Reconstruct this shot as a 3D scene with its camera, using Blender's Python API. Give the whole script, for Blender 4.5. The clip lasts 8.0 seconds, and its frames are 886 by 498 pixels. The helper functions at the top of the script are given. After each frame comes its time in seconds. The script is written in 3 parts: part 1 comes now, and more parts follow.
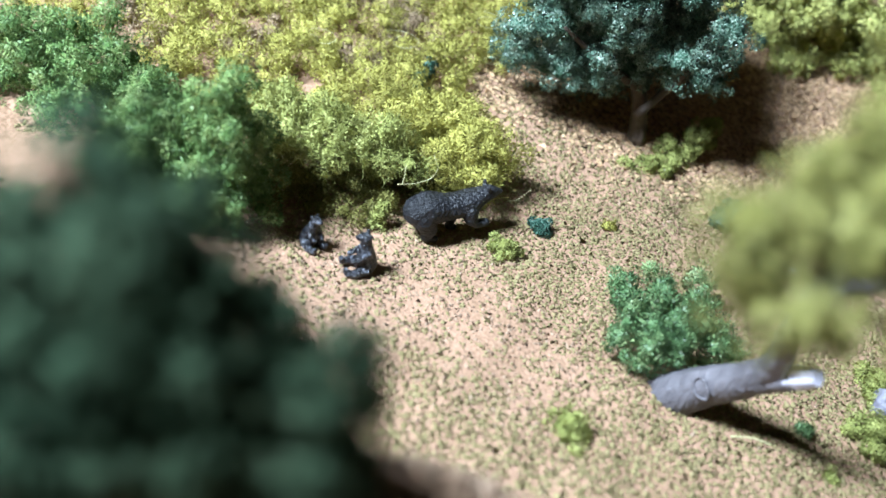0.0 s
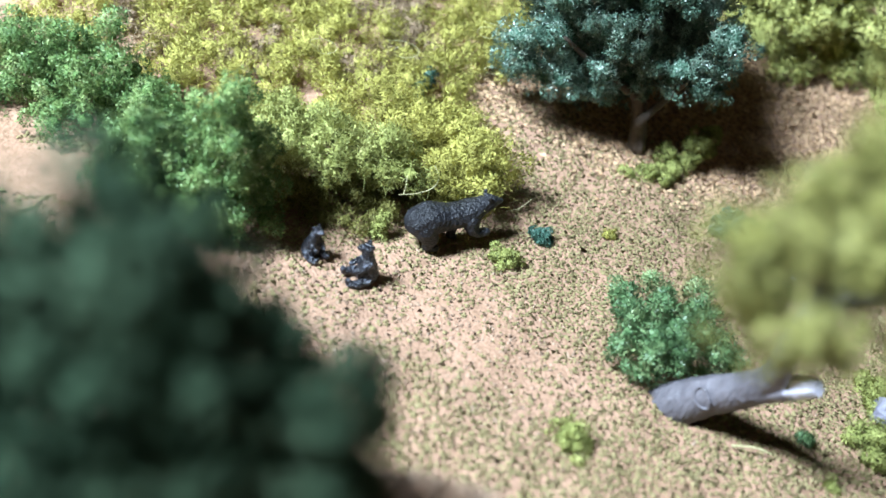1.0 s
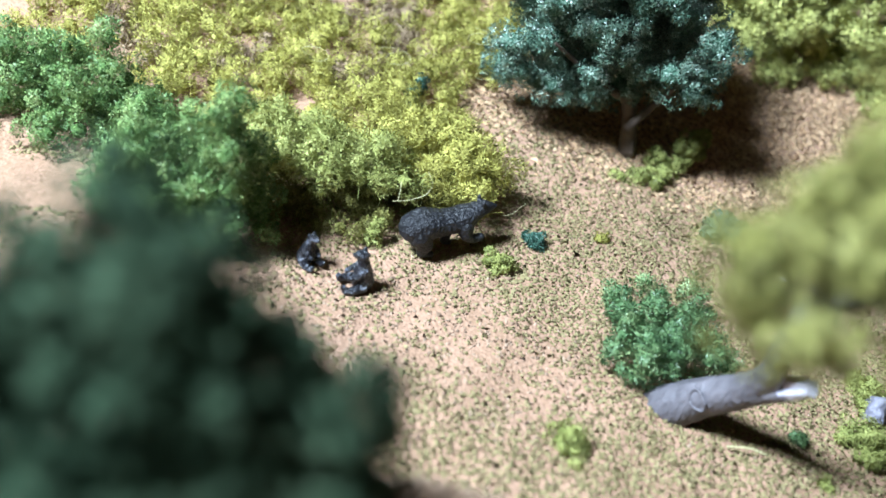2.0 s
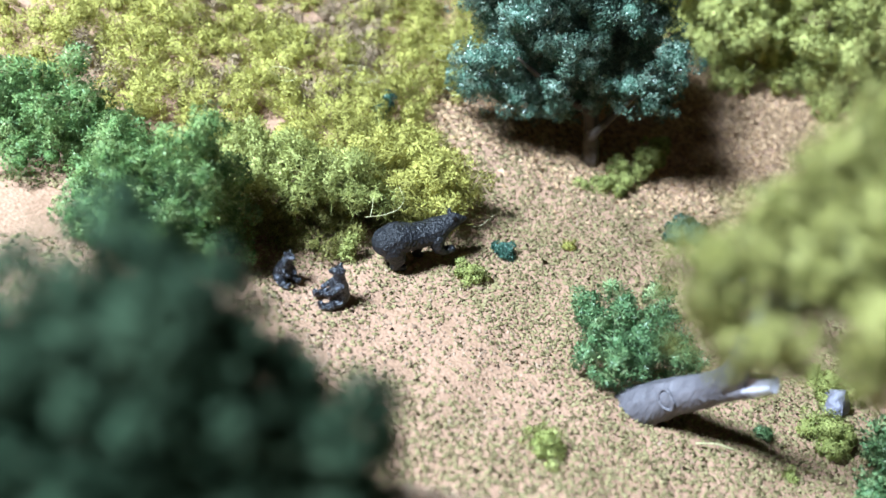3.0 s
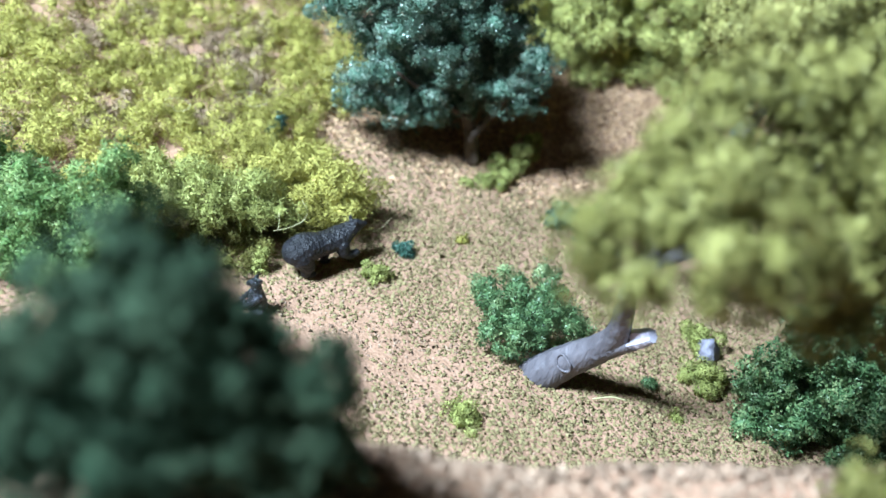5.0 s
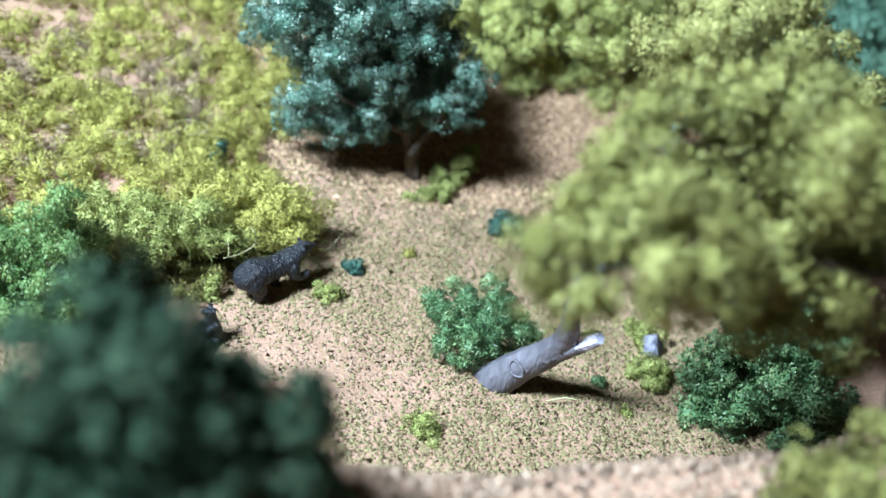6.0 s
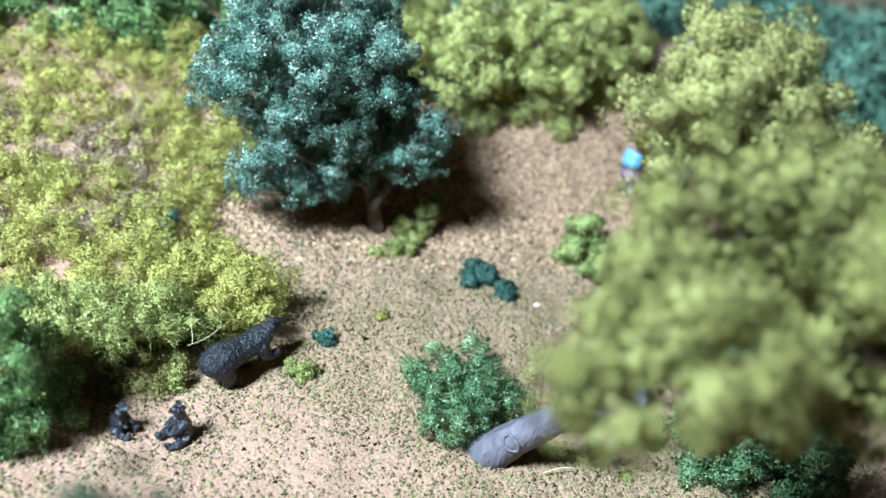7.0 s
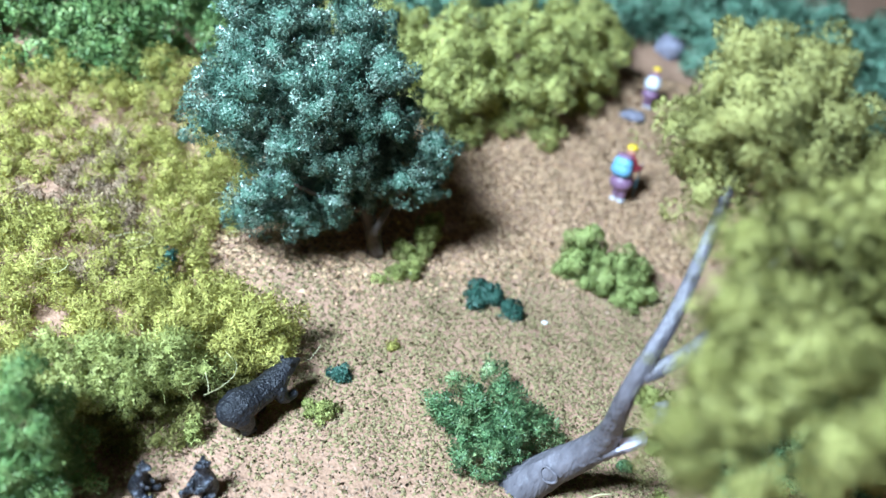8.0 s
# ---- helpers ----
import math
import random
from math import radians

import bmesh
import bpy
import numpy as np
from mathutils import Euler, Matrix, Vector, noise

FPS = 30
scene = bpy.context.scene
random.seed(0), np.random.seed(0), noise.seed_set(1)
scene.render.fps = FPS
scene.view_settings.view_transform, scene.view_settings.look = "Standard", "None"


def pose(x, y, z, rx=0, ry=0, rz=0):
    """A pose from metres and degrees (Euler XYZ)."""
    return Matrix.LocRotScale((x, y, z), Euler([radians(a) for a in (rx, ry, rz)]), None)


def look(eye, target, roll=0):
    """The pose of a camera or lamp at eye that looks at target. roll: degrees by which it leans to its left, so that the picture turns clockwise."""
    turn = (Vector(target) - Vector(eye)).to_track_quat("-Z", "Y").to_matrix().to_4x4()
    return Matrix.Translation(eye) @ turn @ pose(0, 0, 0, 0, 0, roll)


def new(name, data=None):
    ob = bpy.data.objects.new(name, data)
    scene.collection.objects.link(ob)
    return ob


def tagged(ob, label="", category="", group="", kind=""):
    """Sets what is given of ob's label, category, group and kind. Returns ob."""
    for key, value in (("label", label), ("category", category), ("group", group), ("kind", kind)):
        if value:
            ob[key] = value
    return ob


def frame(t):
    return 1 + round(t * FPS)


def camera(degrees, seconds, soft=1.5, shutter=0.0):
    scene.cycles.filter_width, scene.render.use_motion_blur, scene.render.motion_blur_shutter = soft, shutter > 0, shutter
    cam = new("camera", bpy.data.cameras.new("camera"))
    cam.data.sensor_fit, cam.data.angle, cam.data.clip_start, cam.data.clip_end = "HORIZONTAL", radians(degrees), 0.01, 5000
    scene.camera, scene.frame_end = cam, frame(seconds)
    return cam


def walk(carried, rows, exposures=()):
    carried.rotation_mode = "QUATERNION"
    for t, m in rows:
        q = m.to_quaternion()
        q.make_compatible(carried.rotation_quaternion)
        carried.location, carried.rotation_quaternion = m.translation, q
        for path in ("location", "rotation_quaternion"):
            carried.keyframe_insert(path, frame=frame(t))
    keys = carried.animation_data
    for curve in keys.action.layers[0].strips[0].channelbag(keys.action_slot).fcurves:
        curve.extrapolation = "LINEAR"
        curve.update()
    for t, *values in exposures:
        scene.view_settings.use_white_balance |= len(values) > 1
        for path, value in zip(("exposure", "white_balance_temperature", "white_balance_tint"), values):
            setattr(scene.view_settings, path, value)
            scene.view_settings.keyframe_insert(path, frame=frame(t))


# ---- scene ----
cam = camera(54.00, 8.0, soft=1.45)
# eye and aim in centimetres: the place is a table-top model about 1:87
CM = 0.01
PATH = [
    (0.0, (0.000, 0.000, 10.075), (2.735, 14.471, -0.275), 18.20),
    (0.5, (-0.020, -0.058, 10.198), (2.705, 14.427, -0.135), 18.15),
    (1.0, (-0.079, 0.020, 10.189), (2.661, 14.540, -0.090), 18.07),
    (1.5, (-0.117, 0.036, 10.167), (2.704, 14.571, -0.069), 18.05),
    (3.0, (-0.497, -0.327, 10.565), (3.153, 14.280, 0.699), 17.42),
    (3.5, (-0.441, -0.494, 10.671), (3.738, 14.114, 1.020), 17.16),
    (4.0, (-0.988, -0.697, 10.822), (3.737, 13.877, 1.374), 16.80),
    (4.5, (-1.091, -1.323, 10.888), (4.217, 13.173, 1.632), 16.33),
    (6.0, (-1.629, -1.970, 11.531), (5.422, 12.098, 2.791), 14.24),
    (6.5, (-1.645, -0.959, 11.573), (6.000, 12.885, 2.978), 13.53),
    (7.0, (-1.897, -0.103, 12.034), (6.273, 13.543, 3.606), 12.51),
    (7.5, (-2.038, 0.472, 12.425), (6.650, 13.873, 4.120), 11.83),
    (8.0, (-2.930, 1.330, 12.052), (6.217, 14.455, 3.802), 11.18),
]
walk(cam, [(t, look(Vector(e) * CM, Vector(a) * CM, roll)) for t, e, a, roll in PATH],
     [(0.0, -0.08, 5950, 3), (4.0, -0.08, 5750, 2), (6.0, -0.08, 5600, 0.5), (8.0, -0.1, 5450, 0.5)])

# a phone lens: 2.9 mm of glass, focused on the bears and the dark tree
cam.data.dof.use_dof = True
cam.data.dof.focus_distance = 0.185
cam.data.dof.aperture_fstop = 12.0

# ---------------------------------------------------------------- light
world = bpy.data.worlds.new("room_light")
scene.world = world
world.use_nodes = True
world.node_tree.nodes["Background"].inputs[0].default_value = (1.0, 0.86, 0.70, 1)
world.node_tree.nodes["Background"].inputs[1].default_value = 0.027
lamp_data = bpy.data.lights.new("room_lamp", "AREA")
lamp_data.shape, lamp_data.size = "DISK", 0.12
lamp_data.energy, lamp_data.color = 17.0, (0.88, 1.0, 1.15)
lamp = new("room_lamp", lamp_data)
lamp.matrix_world = look((-0.33, 0.0, 0.44), (0.06, 0.15, 0.0))


# ---------------------------------------------------------------- materials
def ramp(nodes, stops):
    node = nodes.new("ShaderNodeValToRGB")
    el = node.color_ramp.elements
    while len(el) > 1:
        el.remove(el[-1])
    el[0].position, el[0].color = stops[0][0], (*stops[0][1], 1)
    for p, c in stops[1:]:
        e = el.new(p)
        e.color = (*c, 1)
    return node


SHADE_CORES = {}


def granule_material(name, stops, rough=0.55, patch=90.0, gloss=0.4, blend=0.45, let_through=0.0):
    """Foam flock: each grain takes its tint by chance, and broad patches shift it."""
    m = bpy.data.materials.new(name)
    m.use_nodes = True
    n, k = m.node_tree.nodes, m.node_tree.links
    bsdf = n["Principled BSDF"]
    geo, tex = n.new("ShaderNodeNewGeometry"), n.new("ShaderNodeTexNoise")
    coord = n.new("ShaderNodeTexCoord")
    k.new(coord.outputs["Object"], tex.inputs["Vector"])
    tex.inputs["Scale"].default_value, tex.inputs["Detail"].default_value = patch, 3.0
    mix = n.new("ShaderNodeMix")
    mix.inputs[0].default_value = blend
    k.new(geo.outputs["Random Per Island"], mix.inputs[2])
    stretch = n.new("ShaderNodeMapRange")
    stretch.inputs[1].default_value, stretch.inputs[2].default_value = 0.3, 0.7
    k.new(tex.outputs["Fac"], stretch.inputs[0])
    k.new(stretch.outputs[0], mix.inputs[3])
    r = ramp(n, stops)
    k.new(mix.outputs[0], r.inputs[0])
    k.new(r.outputs[0], bsdf.inputs["Base Color"])
    bsdf.inputs["Roughness"].default_value = rough
    bsdf.inputs["Specular IOR Level"].default_value = gloss
    if let_through:
        trans, add = n.new("ShaderNodeBsdfTranslucent"), n.new("ShaderNodeMixShader")
        k.new(r.outputs[0], trans.inputs["Color"])
        add.inputs[0].default_value = let_through
        k.new(bsdf.outputs[0], add.inputs[1])
        k.new(trans.outputs[0], add.inputs[2])
        k.new(add.outputs[0], n["Material Output"].inputs["Surface"])
    # darker copy of the flock for cores: shade between crumbs put into colour
    SHADE_CORES[name] = solid_material(name + "_shade_core", tuple(0.8 * c for c in stops[0][1]), stops[1][1], 0.9, 1500.0, 1.0, 1500.0, 0.1)
    return m


def solid_material(name, low, high, rough, scale, bump=0.0, bump_scale=0.0, gloss=0.5, stretch=(1, 1, 1), span=(0.3, 0.7)):
    """Painted or cast surface: two tints by noise, with fine relief."""
    m = bpy.data.materials.new(name)
    m.use_nodes = True
    n, k = m.node_tree.nodes, m.node_tree.links
    bsdf = n["Principled BSDF"]
    coord, place, tex = n.new("ShaderNodeTexCoord"), n.new("ShaderNodeMapping"), n.new("ShaderNodeTexNoise")
    place.inputs["Scale"].default_value = stretch
    k.new(coord.outputs["Object"], place.inputs["Vector"])
    k.new(place.outputs[0], tex.inputs["Vector"])
    tex.inputs["Scale"].default_value, tex.inputs["Detail"].default_value = scale, 5.0
    r = ramp(n, [(span[0], low), (span[1], high)])
    k.new(tex.outputs["Fac"], r.inputs[0])
    k.new(r.outputs[0], bsdf.inputs["Base Color"])
    bsdf.inputs["Roughness"].default_value = rough
    bsdf.inputs["Specular IOR Level"].default_value = gloss
    if bump:
        fine, b = n.new("ShaderNodeTexNoise"), n.new("ShaderNodeBump")
        fine.inputs["Scale"].default_value, fine.inputs["Detail"].default_value = bump_scale, 4.0
        k.new(place.outputs[0], fine.inputs["Vector"])
        b.inputs["Strength"].default_value, b.inputs["Distance"].default_value = bump, 0.0012
        k.new(fine.outputs["Fac"], b.inputs["Height"])
        k.new(b.outputs[0], bsdf.inputs["Normal"])
    return m


def soil_material():
    """Pinkish plaster soil, dusted with fine olive and peach grains."""
    m = bpy.data.materials.new("dusted_soil")
    m.use_nodes = True
    n, k = m.node_tree.nodes, m.node_tree.links
    bsdf, coord = n["Principled BSDF"], n.new("ShaderNodeTexCoord")
    broad, fine, dust = n.new("ShaderNodeTexNoise"), n.new("ShaderNodeTexNoise"), n.new("ShaderNodeTexVoronoi")
    for node, size in ((broad, 70.0), (fine, 1100.0), (dust, 1300.0)):
        k.new(coord.outputs["Object"], node.inputs["Vector"])
        node.inputs["Scale"].default_value = size
    base = ramp(n, [(0.35, (0.270, 0.160, 0.099)), (0.65, (0.368, 0.217, 0.147))])
    k.new(broad.outputs["Fac"], base.inputs[0])
    grain = ramp(n, [(0.35, (0.22, 0.134, 0.080)), (0.6, (0.360, 0.221, 0.150))])
    k.new(fine.outputs["Fac"], grain.inputs[0])
    mix = n.new("ShaderNodeMix")
    mix.data_type = "RGBA"
    mix.inputs[0].default_value = 0.55
    k.new(base.outputs[0], mix.inputs[6])
    k.new(grain.outputs[0], mix.inputs[7])
    k.new(mix.outputs[2], bsdf.inputs["Base Color"])
    b = n.new("ShaderNodeBump")
    b.inputs["Strength"].default_value, b.inputs["Distance"].default_value = 0.45, 0.0005
    k.new(dust.outputs["Distance"], b.inputs["Height"])
    k.new(b.outputs[0], bsdf.inputs["Normal"])
    bsdf.inputs["Roughness"].default_value, bsdf.inputs["Specular IOR Level"].default_value = 0.9, 0.2
    return m


SOIL = soil_material()
TURF = granule_material("olive_turf", [(0.0, (0.254, 0.204, 0.093)), (0.3, (0.334, 0.276, 0.131)), (0.65, (0.413, 0.339, 0.169)), (0.92, (0.488, 0.392, 0.218)), (1.0, (0.477, 0.284, 0.166))], 0.85, 350.0, 0.1, 0.45, 0.45)
GRAVEL = granule_material("peach_scatter", [(0.0, (0.237, 0.145, 0.095)), (0.45, (0.356, 0.241, 0.165)), (0.85, (0.427, 0.306, 0.221)), (1.0, (0.38, 0.175, 0.112))], 0.9, 500.0, 0.1, 0.5, 0.2)
SANDY = granule_material("sandy_scatter", [(0.0, (0.496, 0.3, 0.167)), (0.4, (0.643, 0.43, 0.252)), (0.9, (0.755, 0.525, 0.329)), (1.0, (0.696, 0.33, 0.184))], 0.9, 300.0, 0.1, 0.5, 0.4)
YELLOW = granule_material("yellow_flock", [(0.0, (0.242, 0.206, 0.065)), (0.25, (0.386, 0.355, 0.091)), (0.65, (0.546, 0.499, 0.137)), (1.0, (0.659, 0.595, 0.171))], 0.65, 160.0, 0.15, 0.7, 0.28)
DRY = granule_material("dead_brown_flock", [(0.0, (0.23, 0.155, 0.093)), (0.6, (0.391, 0.28, 0.178)), (1.0, (0.529, 0.41, 0.23))], 0.7, 120.0, 0.2, 0.6, 0.15)
YELLOWGREEN = granule_material("yellow_green_flock", [(0.0, (0.17, 0.19, 0.052)), (0.5, (0.385, 0.398, 0.12)), (1.0, (0.6, 0.592, 0.225))], 0.6, 140.0, 0.25, 0.65, 0.25)
GREEN = granule_material("green_flock", [(0.0, (0.058, 0.114, 0.036)), (0.45, (0.148, 0.247, 0.073)), (0.8, (0.313, 0.408, 0.141)), (1.0, (0.568, 0.614, 0.291))], 0.5, 160.0, 0.4, 0.6, 0.22)
SHRUB = granule_material("grass_green_flock", [(0.0, (0.054, 0.117, 0.048)), (0.5, (0.147, 0.251, 0.1)), (1.0, (0.417, 0.479, 0.218))], 0.42, 110.0, 0.5, 0.55, 0.22)
# the near-white last stop paints the top light's sheen onto some crumbs
TEAL = granule_material("blue_green_flock", [(0.0, (0.045, 0.103, 0.067)), (0.5, (0.135, 0.226, 0.158)), (0.85, (0.338, 0.415, 0.319)), (1.0, (0.876, 0.813, 0.662))], 0.36, 110.0, 0.8, 0.5, 0.15)
TEALDEEP = granule_material("deep_teal_flock", [(0.0, (0.024, 0.077, 0.052)), (1.0, (0.085, 0.184, 0.13))], 0.5, 90.0, 0.5, 0.4, 0.12)
PALEGREEN = granule_material("pale_green_flock", [(0.0, (0.21, 0.26, 0.075)), (0.5, (0.43, 0.48, 0.165)), (1.0, (0.63, 0.65, 0.28))], 0.6, 140.0, 0.25, 0.6, 0.3)
WOODS = granule_material("grey_teal_flock", [(0.0, (0.084, 0.182, 0.116)), (0.5, (0.224, 0.385, 0.259)), (1.0, (0.448, 0.594, 0.424))], 0.55, 90.0, 0.4, 0.5, 0.2)
PINE = granule_material("dark_green_flock", [(0.0, (0.016, 0.034, 0.018)), (0.6, (0.045, 0.07, 0.039)), (1.0, (0.1, 0.12, 0.069))], 0.85, 60.0, 0.08, 0.6, 0.1)
OLIVE = granule_material("olive_flock", [(0.0, (0.153, 0.147, 0.047)), (0.5, (0.357, 0.333, 0.109)), (1.0, (0.571, 0.529, 0.191))], 0.6, 110.0, 0.25, 0.6, 0.25)
NEAROLIVE = granule_material("dull_olive_flock", [(0.0, (0.097, 0.093, 0.023)), (0.5, (0.232, 0.22, 0.061)), (1.0, (0.401, 0.375, 0.117))], 0.6, 110.0, 0.25, 0.6, 0.08)
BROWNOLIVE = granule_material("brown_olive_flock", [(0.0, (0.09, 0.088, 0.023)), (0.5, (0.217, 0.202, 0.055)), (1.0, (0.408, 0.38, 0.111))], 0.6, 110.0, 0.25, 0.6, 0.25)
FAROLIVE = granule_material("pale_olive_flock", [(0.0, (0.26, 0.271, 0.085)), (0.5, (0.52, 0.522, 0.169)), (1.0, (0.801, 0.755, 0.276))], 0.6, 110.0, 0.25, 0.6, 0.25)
BARK = solid_material("grey_cast_bark", (0.085, 0.077, 0.086), (0.145, 0.132, 0.146), 0.5, 260.0, 1.0, 520.0, 0.4, (1, 1, 0.3))
BROWN = solid_material("brown_bark", (0.06, 0.04, 0.03), (0.12, 0.085, 0.06), 0.7, 300.0, 0.5, 900.0)
CUT = solid_material("pale_cut_end", (0.30, 0.28, 0.34), (0.50, 0.47, 0.55), 0.4, 300.0)
FUR = solid_material("black_painted_fur", (0.008, 0.008, 0.010), (0.017, 0.017, 0.021), 0.42, 420.0, 0.7, 1500.0, 0.35)
# pale specks: worn paint, together with bluish highlights put into the colour
CUBFUR = solid_material("worn_glint_black_paint", (0.008, 0.008, 0.012), (0.17, 0.18, 0.22), 0.33, 900.0, 1.0, 1500.0, 0.6, span=(0.52, 0.72))
STONE = solid_material("grey_stone", (0.13, 0.12, 0.15), (0.28, 0.27, 0.33), 0.6, 250.0, 0.8, 600.0)
WHITE = solid_material("white_chip", (0.6, 0.58, 0.6), (0.8, 0.78, 0.8), 0.6, 300.0)
TWIG = solid_material("pale_root", (0.38, 0.34, 0.17), (0.55, 0.5, 0.28), 0.6, 300.0)
STRAND = solid_material("pale_fibre", (0.45, 0.42, 0.2), (0.6, 0.56, 0.35), 0.5, 300.0)


def paint(name, c):
    return solid_material(name, tuple(v * 0.8 for v in c), c, 0.45, 500.0)


# ---------------------------------------------------------------- mesh tools (all lengths below in centimetres)
rng = np.random.default_rng(7)


def mesh_of(name, verts, faces, materials, picks=None, smooth=False, lean=None):
    """A mesh from centimetres. lean: a shading normal for each vertex, for fuzz that takes light as a soft clump does."""
    me = bpy.data.meshes.new(name)
    verts = np.asarray(verts, float) * CM
    if isinstance(faces, np.ndarray):
        me.vertices.add(len(verts))
        me.vertices.foreach_set("co", verts.ravel())
        k = faces.shape[1]
        me.loops.add(faces.size)
        me.loops.foreach_set("vertex_index", faces.ravel().astype(np.int32))
        me.polygons.add(len(faces))
        me.polygons.foreach_set("loop_start", np.arange(0, faces.size, k, dtype=np.int32))
        me.update(calc_edges=True)
    else:
        me.from_pydata(verts.tolist(), [], faces)
    for m in materials:
        me.materials.append(m)
    if picks is not None:
        me.polygons.foreach_set("material_index", np.asarray(picks, np.int32))
    if smooth:
        me.polygons.foreach_set("use_smooth", np.ones(len(me.polygons), bool))
    me.validate()
    if lean is not None:
        me.attributes.new("custom_normal", "FLOAT_VECTOR", "POINT").data.foreach_set("vector", np.asarray(lean, np.float32).ravel())
        me.update()
    return me


def unit(a):
    return a / (np.linalg.norm(a, axis=-1, keepdims=True) + 1e-9)


def stars(points, size, out, slim=0.0, blades=2, fuzz=0.45):
    """A crumb of flock at each point: small blades that share one vertex and face outwards. Returns verts, triangles and normals."""
    n = len(points)
    a = unit(rng.normal(size=(n, 2 * blades, 3)))
    a[:, 1::2] = a[:, 0::2] * (0.35 + 0.55 * slim) + a[:, 1::2] * (0.85 - 0.5 * slim)
    a = a + out[:, None, :] * 0.45
    # wind each blade so that its front looks out
    face = np.cross(a[:, 0::2], a[:, 1::2])
    back = (face * out[:, None, :]).sum(2) < 0
    first = np.where(back[..., None], a[:, 1::2], a[:, 0::2])
    second = np.where(back[..., None], a[:, 0::2], a[:, 1::2])
    a[:, 0::2], a[:, 1::2] = first, second
    s = size * rng.uniform(0.55, 1.45, (n, 1, 1))
    v = np.concatenate([points[:, None, :], points[:, None, :] + a * s], axis=1)
    base = (np.arange(n) * (2 * blades + 1))[:, None, None]
    f = base + np.array([[0, 2 * i + 1, 2 * i + 2] for i in range(blades)])[None]
    nrm = unit(unit(out) + fuzz * rng.normal(size=(n, 3)))
    return v.reshape(-1, 3), f.reshape(-1, 3), np.repeat(nrm, 2 * blades + 1, axis=0)


def ball(level=2):
    bm = bmesh.new()
    bmesh.ops.create_icosphere(bm, subdivisions=level, radius=1)
    v = np.array([p.co[:] for p in bm.verts])
    f = np.array([[q.index for q in p.verts] for p in bm.faces])
    bm.free()
    return v, f


BALL2 = ball(2)


def lobes_on(centre, radii, count, size, low=-1.0, seed=1):
    """Lobes spread over an ellipsoid's skin, as (x, y, z, r)."""
    g = np.random.default_rng(seed)
    out = []
    for i in range(count):
        z = 1 - 2 * (i + 0.5) / count
        if z < low:
            continue
        t = i * 2.39996 + g.uniform(-0.3, 0.3)
        q = math.sqrt(1 - z * z)
        k = g.uniform(0.72, 1.02)
        r = size * g.uniform(0.7, 1.3)
        out.append((centre[0] + radii[0] * q * math.cos(t) * k, centre[1] + radii[1] * q * math.sin(t) * k, centre[2] + radii[2] * z * k, r))
    return np.array(out)


def on_ball(n):
    d = rng.normal(size=(n, 3))
    return d / np.linalg.norm(d, axis=1, keepdims=True)


